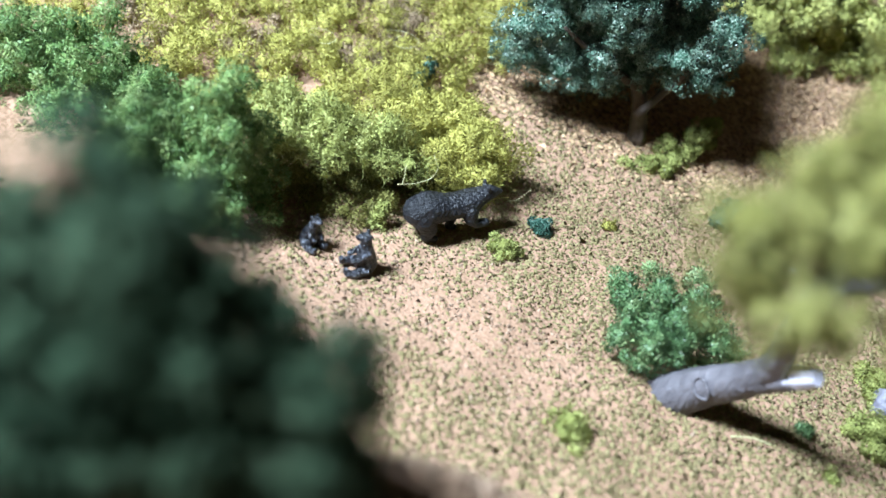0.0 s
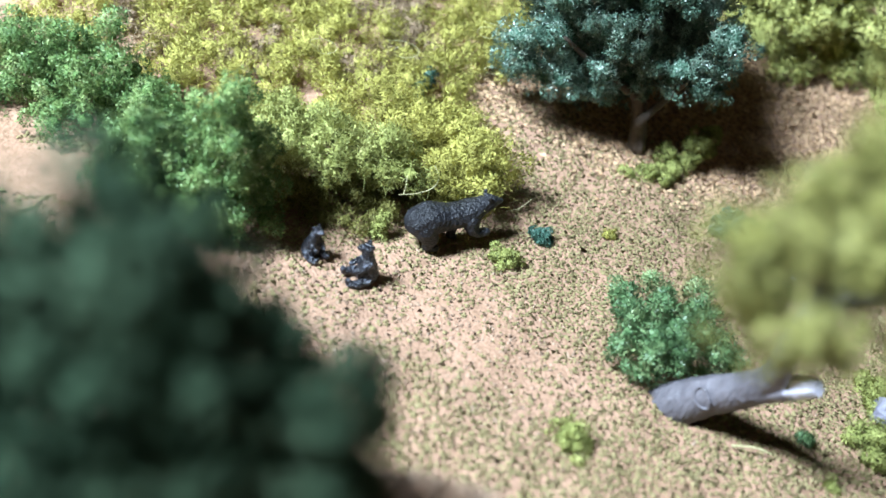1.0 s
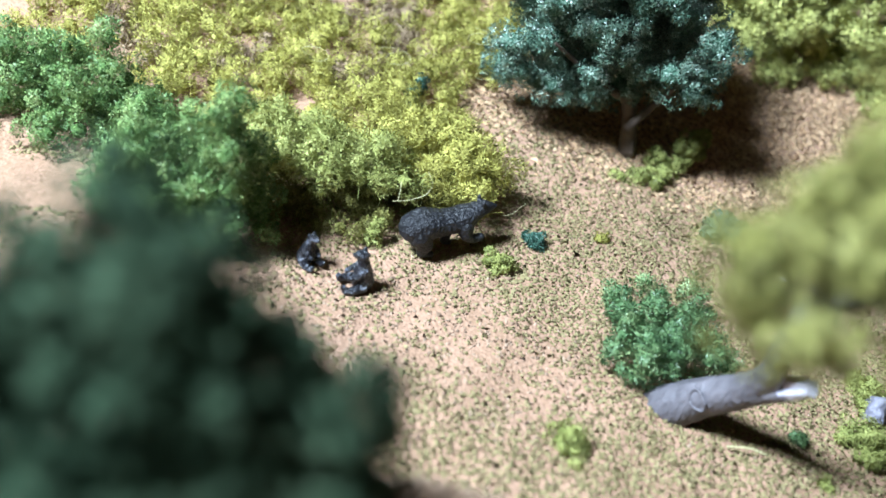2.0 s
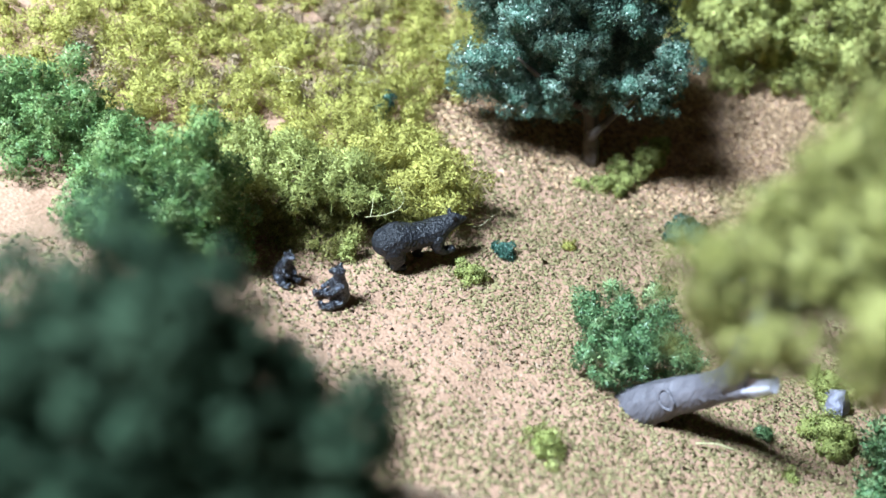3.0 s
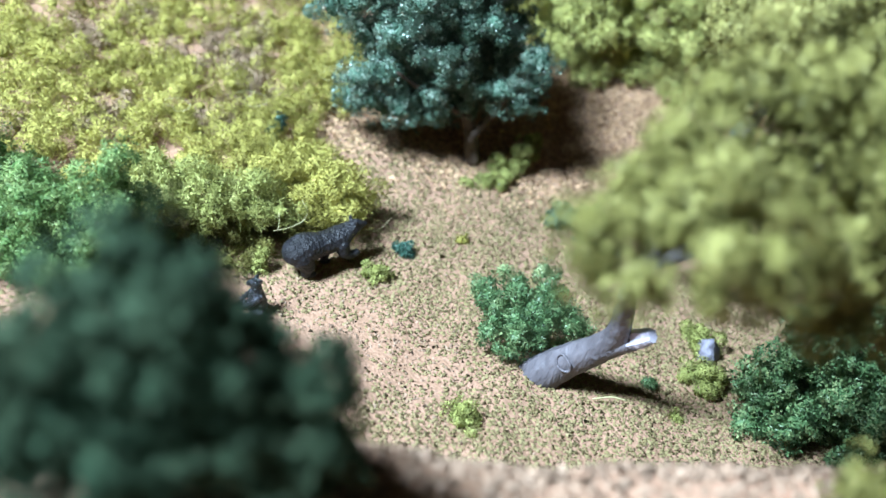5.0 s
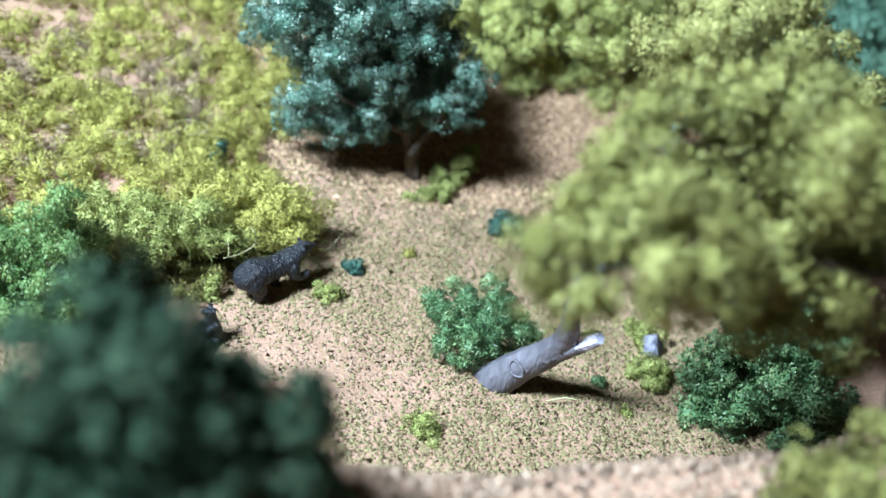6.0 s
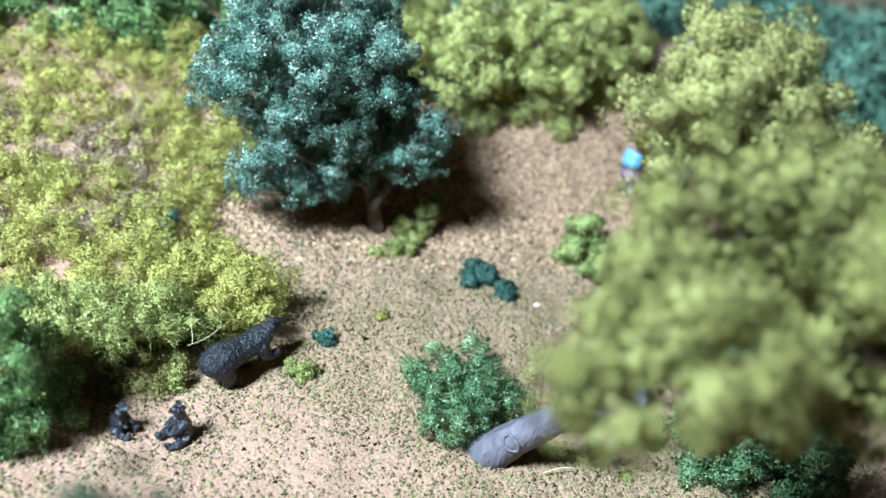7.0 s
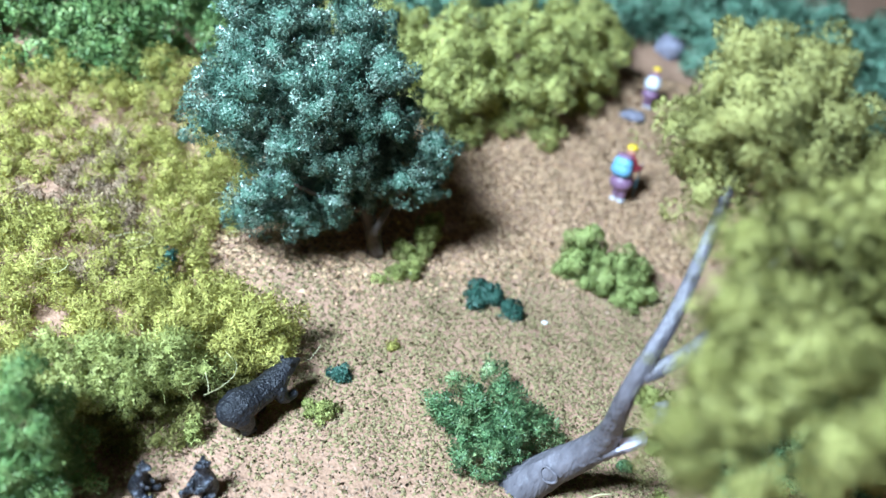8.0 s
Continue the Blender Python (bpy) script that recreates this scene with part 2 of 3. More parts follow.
def foliage(lobes, grain, density, knob=0.2, core=0.6, strands=0, rest=None, slim=0.0, base=(0, 0, 0)):
    """Clumps on clumps: lobes carry knobs, and knobs a skin of crumbs. rest: lobes of the whole plant, which swallow
    what lies inside.
    Returns verts, triangles, normals and which triangles belong to the cores, coloured dark as shade in the gaps."""
    L = np.asarray(lobes, float)
    rest = L if rest is None else np.asarray(rest, float)
    kp, kn, kr = [], [], []
    for x, y, z, r in L:
        n = max(8, int(1.75 * (r / knob) ** 2))
        d = on_ball(n)
        kp.append(np.array([x, y, z]) + d * r * rng.uniform(0.74, 1.28, (n, 1)))
        kn.append(d)
        kr.append(np.minimum(knob, 0.6 * r) * rng.uniform(0.5, 1.3, n))
    kp, kn, kr = np.concatenate(kp), np.concatenate(kn), np.concatenate(kr)
    ok = np.ones(len(kp), bool)
    for x, y, z, r in rest:
        ok &= ((kp - (x, y, z)) ** 2).sum(1) > (0.7 * r) ** 2
    # the lobe's own skin below its knobs
    kp, kn, kr = np.concatenate([kp[ok], L[:, :3]]), np.concatenate([kn[ok], np.tile((0, 0, 0.3), (len(L), 1))]), np.concatenate([kr[ok], L[:, 3] * 0.74])
    # fewer crumbs on the sides that face down and away from the clearing
    grain = grain * 0.75
    want = density * 3.1 / grain ** 2 * 2 * math.pi * kr ** 2 * np.where(kn[:, 2] < -0.55, 0.45, 1.0) * np.where(kn[:, 1] > 0.35, 0.3, 1.0) * np.where(kn[:, 1] > 0.7, 0.4, 1.0)
    want[-len(L):] *= 1.0
    want = np.maximum(want, 5).astype(int)
    idx = np.repeat(np.arange(len(kp)), want)
    d = unit(on_ball(len(idx)) + 0.5 * kn[idx])
    pts = kp[idx] + d * (kr[idx] * (0.6 + 0.55 * rng.uniform(size=len(idx)) ** 0.6))[:, None]
    keep = np.ones(len(pts), bool)
    for x, y, z, r in rest:
        keep &= ((pts - (x, y, z)) ** 2).sum(1) > (0.52 * r) ** 2
    keep &= pts[:, 2] + base[2] > terrain(pts[:, 0] + base[0], pts[:, 1] + base[1]) - 0.02
    pts, d, idx = pts[keep], d[keep], idx[keep]
    v, f, nrm = stars(pts, grain, unit(d + 0.55 * kn[idx]), slim)
    vs, fs, ns, at, crumbs = [v], [f], [nrm], len(v), len(f)
    if strands:
        for p in pts[rng.integers(0, len(pts), strands)]:
            w0, e = on_ball(1)[0], rng.normal(size=3) * 0.8
            ln = rng.uniform(3, 9) * grain
            q = np.array([p + w0 * ln * s + e * ln * s * s for s in (0, 0.33, 0.66, 1)])
            w = unit(np.cross(w0, e)) * 0.003
            vs.append(np.concatenate([q - w, q + w]))
            fs.append(np.array([[0, 1, 4], [1, 5, 4], [1, 2, 5], [2, 6, 5], [2, 3, 6], [3, 7, 6]]) + at)
            ns.append(np.tile(unit(np.array([-0.3, -0.4, 1.0])), (8, 1)))
            at += 8
            crumbs += 6
    # core balls, coloured dark to deepen the shade between clumps
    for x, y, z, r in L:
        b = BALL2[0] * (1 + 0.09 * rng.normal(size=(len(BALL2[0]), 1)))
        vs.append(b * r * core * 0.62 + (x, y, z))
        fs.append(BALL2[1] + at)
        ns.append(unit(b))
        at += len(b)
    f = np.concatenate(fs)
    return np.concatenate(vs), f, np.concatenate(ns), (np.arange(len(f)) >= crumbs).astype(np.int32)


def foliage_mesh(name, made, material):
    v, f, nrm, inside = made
    return mesh_of(name, v, f, [material, SHADE_CORES[material.name]], inside, lean=nrm)


def clumps(lobes, count):
    """Lobes sorted into neighbouring groups."""
    L = np.asarray(lobes, float)
    count = min(count, len(L))
    c = L[np.linspace(0, len(L) - 1, count).astype(int), :3].copy()
    for _ in range(6):
        near = np.argmin(((L[:, None, :3] - c[None]) ** 2).sum(2), axis=1)
        for i in range(count):
            if (near == i).any():
                c[i] = L[near == i, :3].mean(0)
    return [L[near == i] for i in range(count) if (near == i).any()]


def tube(path, radii, sides=14, wobble=0.06, seed=3, ridge=0.035):
    """A tapered limb along a bent line, with uneven rings and closed ends."""
    g = np.random.default_rng(seed)
    path = np.array(path, float)
    t = np.linspace(0, 1, len(path))
    s = np.linspace(0, 1, (len(path) - 1) * 6 + 1)
    # smooth line through the points
    P = np.column_stack([np.interp(s, t, path[:, i]) for i in range(3)])
    R = np.interp(s, t, radii)
    for _ in range(4):
        P[1:-1] = (P[:-2] + 2 * P[1:-1] + P[2:]) / 4
        R[1:-1] = (R[:-2] + 2 * R[1:-1] + R[2:]) / 4
    lump = 1 + wobble * g.normal(size=sides)
    verts, faces = [], []
    for i, p in enumerate(P):
        d = P[min(i + 1, len(P) - 1)] - P[max(i - 1, 0)]
        d /= np.linalg.norm(d)
        u = np.cross(d, (0.3, 1, 0.2))
        u /= np.linalg.norm(u)
        w = np.cross(d, u)
        for j in range(sides):
            a = 2 * math.pi * j / sides
            r = R[i] * lump[j] * (1 + ridge * g.normal())
            verts.append(p + (u * math.cos(a) + w * math.sin(a)) * r)
    for i in range(len(P) - 1):
        for j in range(sides):
            k = (j + 1) % sides
            faces.append((i * sides + j, i * sides + k, (i + 1) * sides + k, (i + 1) * sides + j))
    faces.append(tuple(range(sides))[::-1])
    faces.append(tuple((len(P) - 1) * sides + j for j in range(sides)))
    return verts, faces


def part(name, me, parent, label=""):
    ob = new(name, me)
    ob.parent = parent
    if label:
        ob["label"] = label
    return ob


def thing(name, me, label, category, group="", kind="", at=(0, 0, 0)):
    ob = new(name, me)
    ob.location = Vector(at) * CM
    return tagged(ob, label, category, group, kind)


# ---------------------------------------------------------------- the ground
def soft(v, w):
    return np.logaddexp(0, v / w) * w


def terrain(x, y):
    """Height of the base: level clearing, slope behind, a bank close to the camera."""
    x, y = np.asarray(x, float), np.asarray(y, float)
    z = -0.12 + 0.38 * (soft(y - 17.5, 1.2) - 0.62 * soft(y - 34, 3.0))
    z = z - 0.26 * np.exp(-((x - 1.2) ** 2 + (y - 13.8) ** 2) / 9.0)
    crest = 5.15 - 0.1 * (x - 4)
    top = 4.0 + 0.35 * soft(x - 7.0, 0.6) - 0.15 * soft(x - 11.0, 0.6) + 0.12 * np.sin(x * 1.3)
    up = 1 / (1 + np.exp(np.clip((y - crest - 0.75) / 0.33, -40, 40)))
    z = z + (top - z) * up
    z = z + 0.05 * np.sin(1.7 * x + 0.6 * y) * np.cos(1.1 * y - 0.5 * x) + 0.03 * np.sin(4.1 * x - 2.2 * y)
    return z


def terrain_at(x, y):
    return float(terrain(x, y))


gx = np.concatenate([np.arange(-24, -10, 1.0), np.arange(-10, 26, 0.2), np.arange(26, 76, 1.0)])
gy = np.concatenate([np.arange(-14, -4, 1.0), np.arange(-4, 36, 0.2), np.arange(36, 70, 1.0)])
GX, GY = np.meshgrid(gx, gy)
GZ = terrain(GX, GY)
gv = np.column_stack([GX.ravel(), GY.ravel(), GZ.ravel()])
ii = np.arange(len(gv)).reshape(GX.shape)
gf = np.stack([ii[:-1, :-1], ii[:-1, 1:], ii[1:, 1:], ii[1:, :-1]], -1).reshape(-1, 4)
ground = tagged(new("ground", mesh_of("ground", gv, gf, [SOIL], smooth=True)), "pinkish tan soil base of a model landscape", "ground", kind="structure")


TETRA = unit(np.array([(1, 1, 1), (1, -1, -1), (-1, 1, -1), (-1, -1, 1)], float))
TETRA_FACES = np.array([(0, 1, 2), (0, 3, 1), (0, 2, 3), (1, 3, 2)])


def scatter(step, x0, x1, y0, y1, grain, keep, crowd=1, spread=0.0, rise=0.0, flat=1.0):
    """Ground foam: ragged crumbs, heaped in soft little nubs about a step apart. Returns verts, triangles and normals."""
    x, y = np.meshgrid(np.arange(x0, x1, step), np.arange(y0, y1, step))
    x, y = (x + rng.uniform(-0.6, 0.6, x.shape) * step).ravel(), (y + rng.uniform(-0.6, 0.6, x.shape) * step).ravel()
    ok = keep(x, y)
    x, y = np.repeat(x[ok], crowd), np.repeat(y[ok], crowd)
    n = len(x)
    nub = np.repeat(rng.lognormal(0.0, 0.35, n // crowd), crowd)
    off = rng.normal(size=(2, n)) * spread * nub
    x, y = x + off[0], y + off[1]
    far = np.hypot(*off) / (spread * nub + 1e-6)
    size = grain * rng.lognormal(0.0, 0.3, (n, 1, 1))
    q = rng.normal(size=(n, 2, 3))
    a, b = unit(q[:, 0]), unit(np.cross(q[:, 0], q[:, 1]))
    axes = np.stack([a, b, np.cross(a, b)], 1)
    shape = np.einsum("ij,njk->nik", TETRA, axes) * rng.uniform(0.45, 1.6, (n, 4, 1))
    at = np.column_stack([x, y, terrain(x, y) + 0.2 * size[:, 0, 0] + rise * nub * np.exp(-0.5 * far ** 2)])
    v = at[:, None] + shape * size * (1, 1, flat)
    f = (np.arange(n) * 4)[:, None, None] + TETRA_FACES[None]
    bulge = np.column_stack([off[0], off[1], np.full(n, spread + 1e-4)])
    nrm = unit(0.6 * unit(shape) + 0.8 * unit(bulge)[:, None] + 0.2 * rng.normal(size=(n, 4, 3)))
    return v.reshape(-1, 3), f.reshape(-1, 3), nrm.reshape(-1, 3)


def blobs(x, y, list_):
    d = np.zeros_like(x)
    for cx, cy, r in list_:
        d = np.maximum(d, np.exp(-((x - cx) ** 2 + (y - cy) ** 2) / (r * r)))
    return d


def wave(x, y):
    return 0.5 + 0.25 * np.sin(2.3 * x + 1.1 * y) + 0.25 * np.sin(1.9 * y - 1.3 * x + 2) * np.cos(3.7 * x + 0.4 * y)


BARE = [(2.2, 12.6, 1.7), (3.4, 12.0, 1.7), (1.0, 13.5, 1.1), (2.8, 13.6, 0.9), (4.6, 11.6, 1.0), (-5.2, 13.0, 1.6), (0.6, 12.2, 1.6), (3.8, 12.9, 0.8), (-1.2, 13.2, 1.2)]


def under_bushes(x, y):
    """Slope and corners that are hidden by growth."""
    return ((x < 2.6) & (y > 17.2)) | ((x < -1.0) & (y > 15.5)) | ((x < -2.0) & (y > 13.6) & (y < 15.2)) | (y > 30 - 0.15 * x)


def edge_of_turf(x):
    """Where the turf gives way to sandy ground, further back on the open side of the dark tree."""
    return 19.6 - 0.26 * soft(x - 5.5, 0.8) + 0.35 * np.sin(x * 1.7)


def turf_here(x, y):
    chance = (1.0 - 0.8 * blobs(x, y, BARE)) * (0.72 + 0.28 * wave(x * 2.7, y * 2.7))
    chance *= 1 / (1 + np.exp(np.clip((y - edge_of_turf(x)) / 0.6, -30, 30)))
    return (rng.uniform(size=len(x)) < chance) & ~under_bushes(x, y)


def gravel_here(x, y):
    chance = 1 / (1 + np.exp(np.clip((edge_of_turf(x) - 0.3 - y) / 0.4, -30, 30))) * 0.95 + 0.02 + 0.3 * blobs(x, y, BARE)
    return (rng.uniform(size=len(x)) < chance) & ~under_bushes(x, y)


tv, tf, tn = scatter(0.088, -6.0, 16.5, 8.4, 20.4, 0.028, turf_here, 5, 0.038, 0.02, 0.8)
tagged(new("turf", mesh_of("turf", tv, tf, [TURF], lean=tn)), "short olive and straw-coloured foam turf scattered over soil", "turf", kind="stuff")
tv, tf, tn = scatter(0.075, -9, 16, 8.0, 18, 0.03, lambda x, y: gravel_here(x, y) & (y < 17.6), 2, 0.025)
tagged(new("scatter", mesh_of("scatter", tv, tf, [GRAVEL], lean=tn)), "loose peach ground scatter on the level soil", "gravel", kind="stuff")
tv, tf, tn = scatter(0.105, 2, 25, 16.6, 28, 0.05, lambda x, y: gravel_here(x, y) & (y >= 17.3 - 0.4 * np.sin(3 * x)), 4, 0.05, 0.02, 0.5)
tagged(new("scatter", mesh_of("scatter", tv, tf, [SANDY], lean=tn)), "coarse sandy and peach ground scatter on the slope", "gravel", kind="stuff")
tv, tf, tn = scatter(0.12, -3, 12, 2.0, 6.5, 0.045, lambda x, y: y > 0, 3, 0.03, 0.03)
tagged(new("scatter", mesh_of("scatter", tv, tf, [GRAVEL], lean=tn)), "thin peach ground scatter on the bank", "gravel", kind="stuff")



# ---------------------------------------------------------------- plants
def bush(lobes, material, grain, density, label, name="bush", category="bush", group="", knob=0.2, strands=0, core=0.6, pieces=3, slim=0.0):
    L = np.array(lobes, float)
    base = np.array([L[:, 0].mean(), L[:, 1].mean(), 0])
    base[2] = terrain_at(base[0], base[1])
    L[:, :3] -= base
    root = thing(name, None, label, category, group, at=base)
    for group_ in clumps(L, pieces):
        part("clump", foliage_mesh("clump", foliage(group_, grain, density, knob, core, strands // pieces, L, slim, base), material), root)
    return root


def mound(x, y, r, h, n, size, seed, lift=0.0, fill=0.6):
    """Lobes of a low bush that sits on the ground."""
    g = np.random.default_rng(seed)
    out = []
    for i in range(n):
        q, t = r * math.sqrt((i + 0.5) / n), i * 2.39996 + seed
        px, py = x + q * math.cos(t) + g.normal() * 0.08 * r, y + q * math.sin(t) + g.normal() * 0.08 * r
        s = size * g.uniform(0.5, 1.4)
        top = h * (1 - (q / r) ** 2.2) * g.uniform(0.7, 1.1)
        pz = terrain_at(px, py) + max(0.35 * s + lift, top - s)
        out.append((px, py, pz, s))
        while fill and pz - terrain_at(px, py) > 1.5 * s:
            pz -= 1.15 * s
            if g.uniform() < fill or pz < terrain_at(px, py) + s:
                out.append((px + g.normal() * 0.2 * s, py + g.normal() * 0.2 * s, pz, s * g.uniform(0.6, 0.9)))
    return out


def tree(base, bark, trunk_path, trunk_r, branches, lobes, material, grain, density, label, knob=0.22, core=0.72, trunk_label="", pieces=7, slim=0.4):
    root = new("tree")
    root.location = Vector(base) * CM
    tagged(root, label, "tree")
    b = np.array(base, float)
    v, f = tube(np.array(trunk_path, float) - b, trunk_r, 26, 0.045, 3, 0.02)
    part("trunk", mesh_of("trunk", v, f, [bark], smooth=True), root, trunk_label)
    for path, r in branches:
        v, f = tube(np.array(path, float) - b, r, sides=8)
        part("limb", mesh_of("limb", v, f, [bark], smooth=True), root)
    L = np.array(lobes, float)
    L[:, :3] -= b
    big = L[:, 3].argmax()
    groups = clumps(np.delete(L, big, 0), pieces)
    crown = part("crown", foliage_mesh("crown", foliage(L[big:big + 1], grain, density, knob, core, 0, L, slim, b), material), root)
    for group_ in groups:
        part("clump", foliage_mesh("clump", foliage(group_, grain, density, knob, core, 0, L, slim, b), material), crown)
    return root


# dark blue-green tree behind the clearing
tb = (7.6, 19.5, terrain_at(7.6, 19.5) - 0.05)
teal_lobes = np.concatenate([lobes_on((5.65, 20.1, 5.1), (2.65, 2.1, 2.8), 64, 0.52, -0.75, 5), [(5.65, 20.1, 5.1, 1.85), (4.9, 19.8, 3.7, 0.9), (6.7, 19.7, 3.6, 0.9), (6.0, 19.4, 4.4, 0.9), (8.2, 18.6, 4.3, 0.55), (8.35, 18.5, 3.6, 0.45), (8.3, 18.5, 3.05, 0.36), (7.5, 18.5, 3.4, 0.42), (3.3, 18.9, 3.1, 0.42), (3.4, 19.0, 2.6, 0.3), (5.8, 18.8, 2.8, 0.36), (6.6, 19.6, 2.6, 0.6), (5.0, 19.8, 2.5, 0.6), (8.0, 19.8, 2.9, 0.6)]])
teal_lobes[:, 0] = np.where(teal_lobes[:, 2] < 4.2, 6.1 + (teal_lobes[:, 0] - 6.1) * (1 - 0.11 * (4.2 - teal_lobes[:, 2])), teal_lobes[:, 0])
teal_lobes[:, 0] = np.where(teal_lobes[:, 2] > 5.0, 5.35 + (teal_lobes[:, 0] - 5.35) * 0.88 - 0.28 * (teal_lobes[:, 2] - 5.0), teal_lobes[:, 0])
# low skirts of the crown round the trunk
teal_lobes = np.concatenate([teal_lobes, [(4.1, 19.0, 2.5, 0.38), (4.95, 19.1, 2.25, 0.4), (5.9, 19.2, 2.2, 0.42), (6.8, 19.4, 2.5, 0.36), (4.4, 19.4, 3.1, 0.55), (6.0, 19.5, 3.0, 0.7), (8.5, 18.7, 3.0, 0.33), (3.9, 19.9, 2.1, 0.45), (4.8, 20.0, 1.95, 0.5), (5.8, 20.0, 1.95, 0.5), (6.7, 20.3, 1.95, 0.45)]])
tree(tb, BROWN, [tb, (7.35, 19.6, 1.6), (6.8, 19.7, 2.8), (6.0, 19.8, 4.5)], [0.24, 0.19, 0.16, 0.1],
     [([(7.2, 19.2, 1.5), (7.9, 19.4, 2.6), (8.2, 19.0, 3.6)], [0.12, 0.08, 0.04]), ([(6.9, 19.3, 2.2), (5.6, 19.0, 2.8), (4.6, 18.7, 3.4)], [0.12, 0.08, 0.04])],
     teal_lobes, TEAL, 0.06, 0.62, "dark blue-green foam tree with a short brown trunk", knob=0.165, pieces=10, core=0.95, slim=0.35)

# olive tree with the grey trunk that leans over the clearing
gb = (6.95, 11.28, terrain_at(6.95, 11.28) - 0.1)
olive_lobes = np.concatenate([lobes_on((9.35, 10.3, 8.05), (1.5, 1.15, 1.3), 34, 0.44, -0.95, 8), lobes_on((10.7, 9.4, 7.3), (1.1, 0.95, 0.9), 24, 0.38, -0.95, 9),
                              [(9.35, 10.3, 8.05, 1.2), (10.7, 9.4, 7.3, 0.8), (7.75, 10.9, 7.9, 0.34), (9.0, 10.8, 9.4, 0.26), (8.1, 10.1, 7.0, 0.45), (9.4, 9.4, 6.7, 0.5)]])
grey = tree(gb, BARK, [gb, (7.3, 10.9, 0.6), (7.58, 10.45, 1.25), (7.66, 10.1, 1.85), (7.36, 9.75, 2.6), (6.96, 9.4, 3.5), (6.92, 9.2, 4.4), (7.5, 9.35, 5.3), (8.7, 10.1, 7.4)], [0.42, 0.33, 0.285, 0.26, 0.19, 0.16, 0.145, 0.125, 0.08],
     [([(7.03, 9.22, 4.2), (7.45, 8.95, 4.6), (8.3, 8.9, 5.4), (9.8, 9.2, 6.8)], [0.17, 0.14, 0.1, 0.05])],
     olive_lobes, OLIVE, 0.062, 0.6, "olive-yellow foam tree with a leaning grey cast trunk", trunk_label="smooth grey cast trunk with a knot", knob=0.22, pieces=8)
v, f = tube(np.array([(7.58, 10.45, 1.2), (7.75, 10.08, 1.7), (7.86, 9.78, 2.05)]) - gb, [0.27, 0.23, 0.2], 12)
stub = part("branch_stub", mesh_of("branch_stub", v, f, [BARK], smooth=True), grey)
v, f = tube(np.array([(7.82, 9.86, 1.95), (7.9, 9.64, 2.2), (7.95, 9.47, 2.38)]) - gb, [0.2, 0.185, 0.12], 12, 0.1)
part("cut_end", mesh_of("cut_end", v, f, [CUT]), stub, "pale broken end")
# knot: a raised oval ring on the trunk
along, outward, heart = Vector((0.344, -0.539, 0.769)), Vector((-0.813, -0.581, -0.043)), Vector((7.07, 10.62, 0.70))
across = along.cross(outward).normalized() * 0.2
along = along * 0.16
ring = [heart + along * math.sin(2 * math.pi * i / 24) + across * math.cos(2 * math.pi * i / 24) - outward * 0.06 * math.cos(2 * math.pi * i / 24) ** 2 for i in range(25)]
v, f = tube(np.array(ring) - gb, [0.03] * 25, 6, 0.0)
part("knot", mesh_of("knot", v, f, [BARK], smooth=True), grey)

# olive tree close to the camera, on the bank
nb = (9.3, 4.3, terrain_at(9.3, 4.3) - 0.1)
near_lobes = [(3.42, 5.7, 6.86, 0.4), (3.6, 5.5, 6.43, 0.35), (3.8, 5.0, 6.52, 0.27), (3.97, 6.0, 7.21, 0.45), (4.62, 6.4, 7.61, 0.55), (4.29, 5.5, 7.0, 0.41), (5.39, 7.1, 8.05, 0.52), (4.75, 5.4, 7.61, 0.46),
              (4.54, 4.8, 7.1, 0.34), (4.82, 5.0, 6.6, 0.29), (6.2, 6.8, 8.2, 0.6), (4.5, 4.1, 8.1, 0.2), (5.16, 4.8, 7.14, 0.46), (5.56, 5.0, 6.55, 0.31), (6.94, 6.5, 8.3, 0.68),
              (6.83, 5.4, 6.75, 0.7), (6.8, 5.2, 6.03, 0.32), (7.67, 6.2, 8.4, 0.7), (6.62, 5.0, 8.1, 0.62), (8.26, 5.5, 6.69, 0.82), (8.68, 5.6, 5.58, 0.41), (8.77, 5.8, 8.0, 1.0), (10.05, 5.8, 6.7, 1.1)]
near_lobes += [(5.0, 6.0, 7.1, 0.75), (4.4, 5.7, 6.9, 0.5), (6.5, 6.7, 7.1, 0.9), (8.0, 6.4, 7.3, 1.1)]
tree(nb, BROWN, [nb, (9.0, 4.5, 5.9), (8.3, 5.0, 7.2)], [0.22, 0.18, 0.1], [([(8.5, 4.8, 6.8), (6.8, 5.3, 7.0), (5.2, 5.8, 7.1)], [0.12, 0.09, 0.04])], near_lobes, NEAROLIVE, 0.09, 0.75,
     "olive foam tree on the bank with a ragged crown", knob=0.24, pieces=7, core=0.95)
bush(mound(6.75, 2.9, 0.85, 2.2, 11, 0.45, 15), BROWNOLIVE, 0.08, 0.6, "dull olive foam bush on the bank")

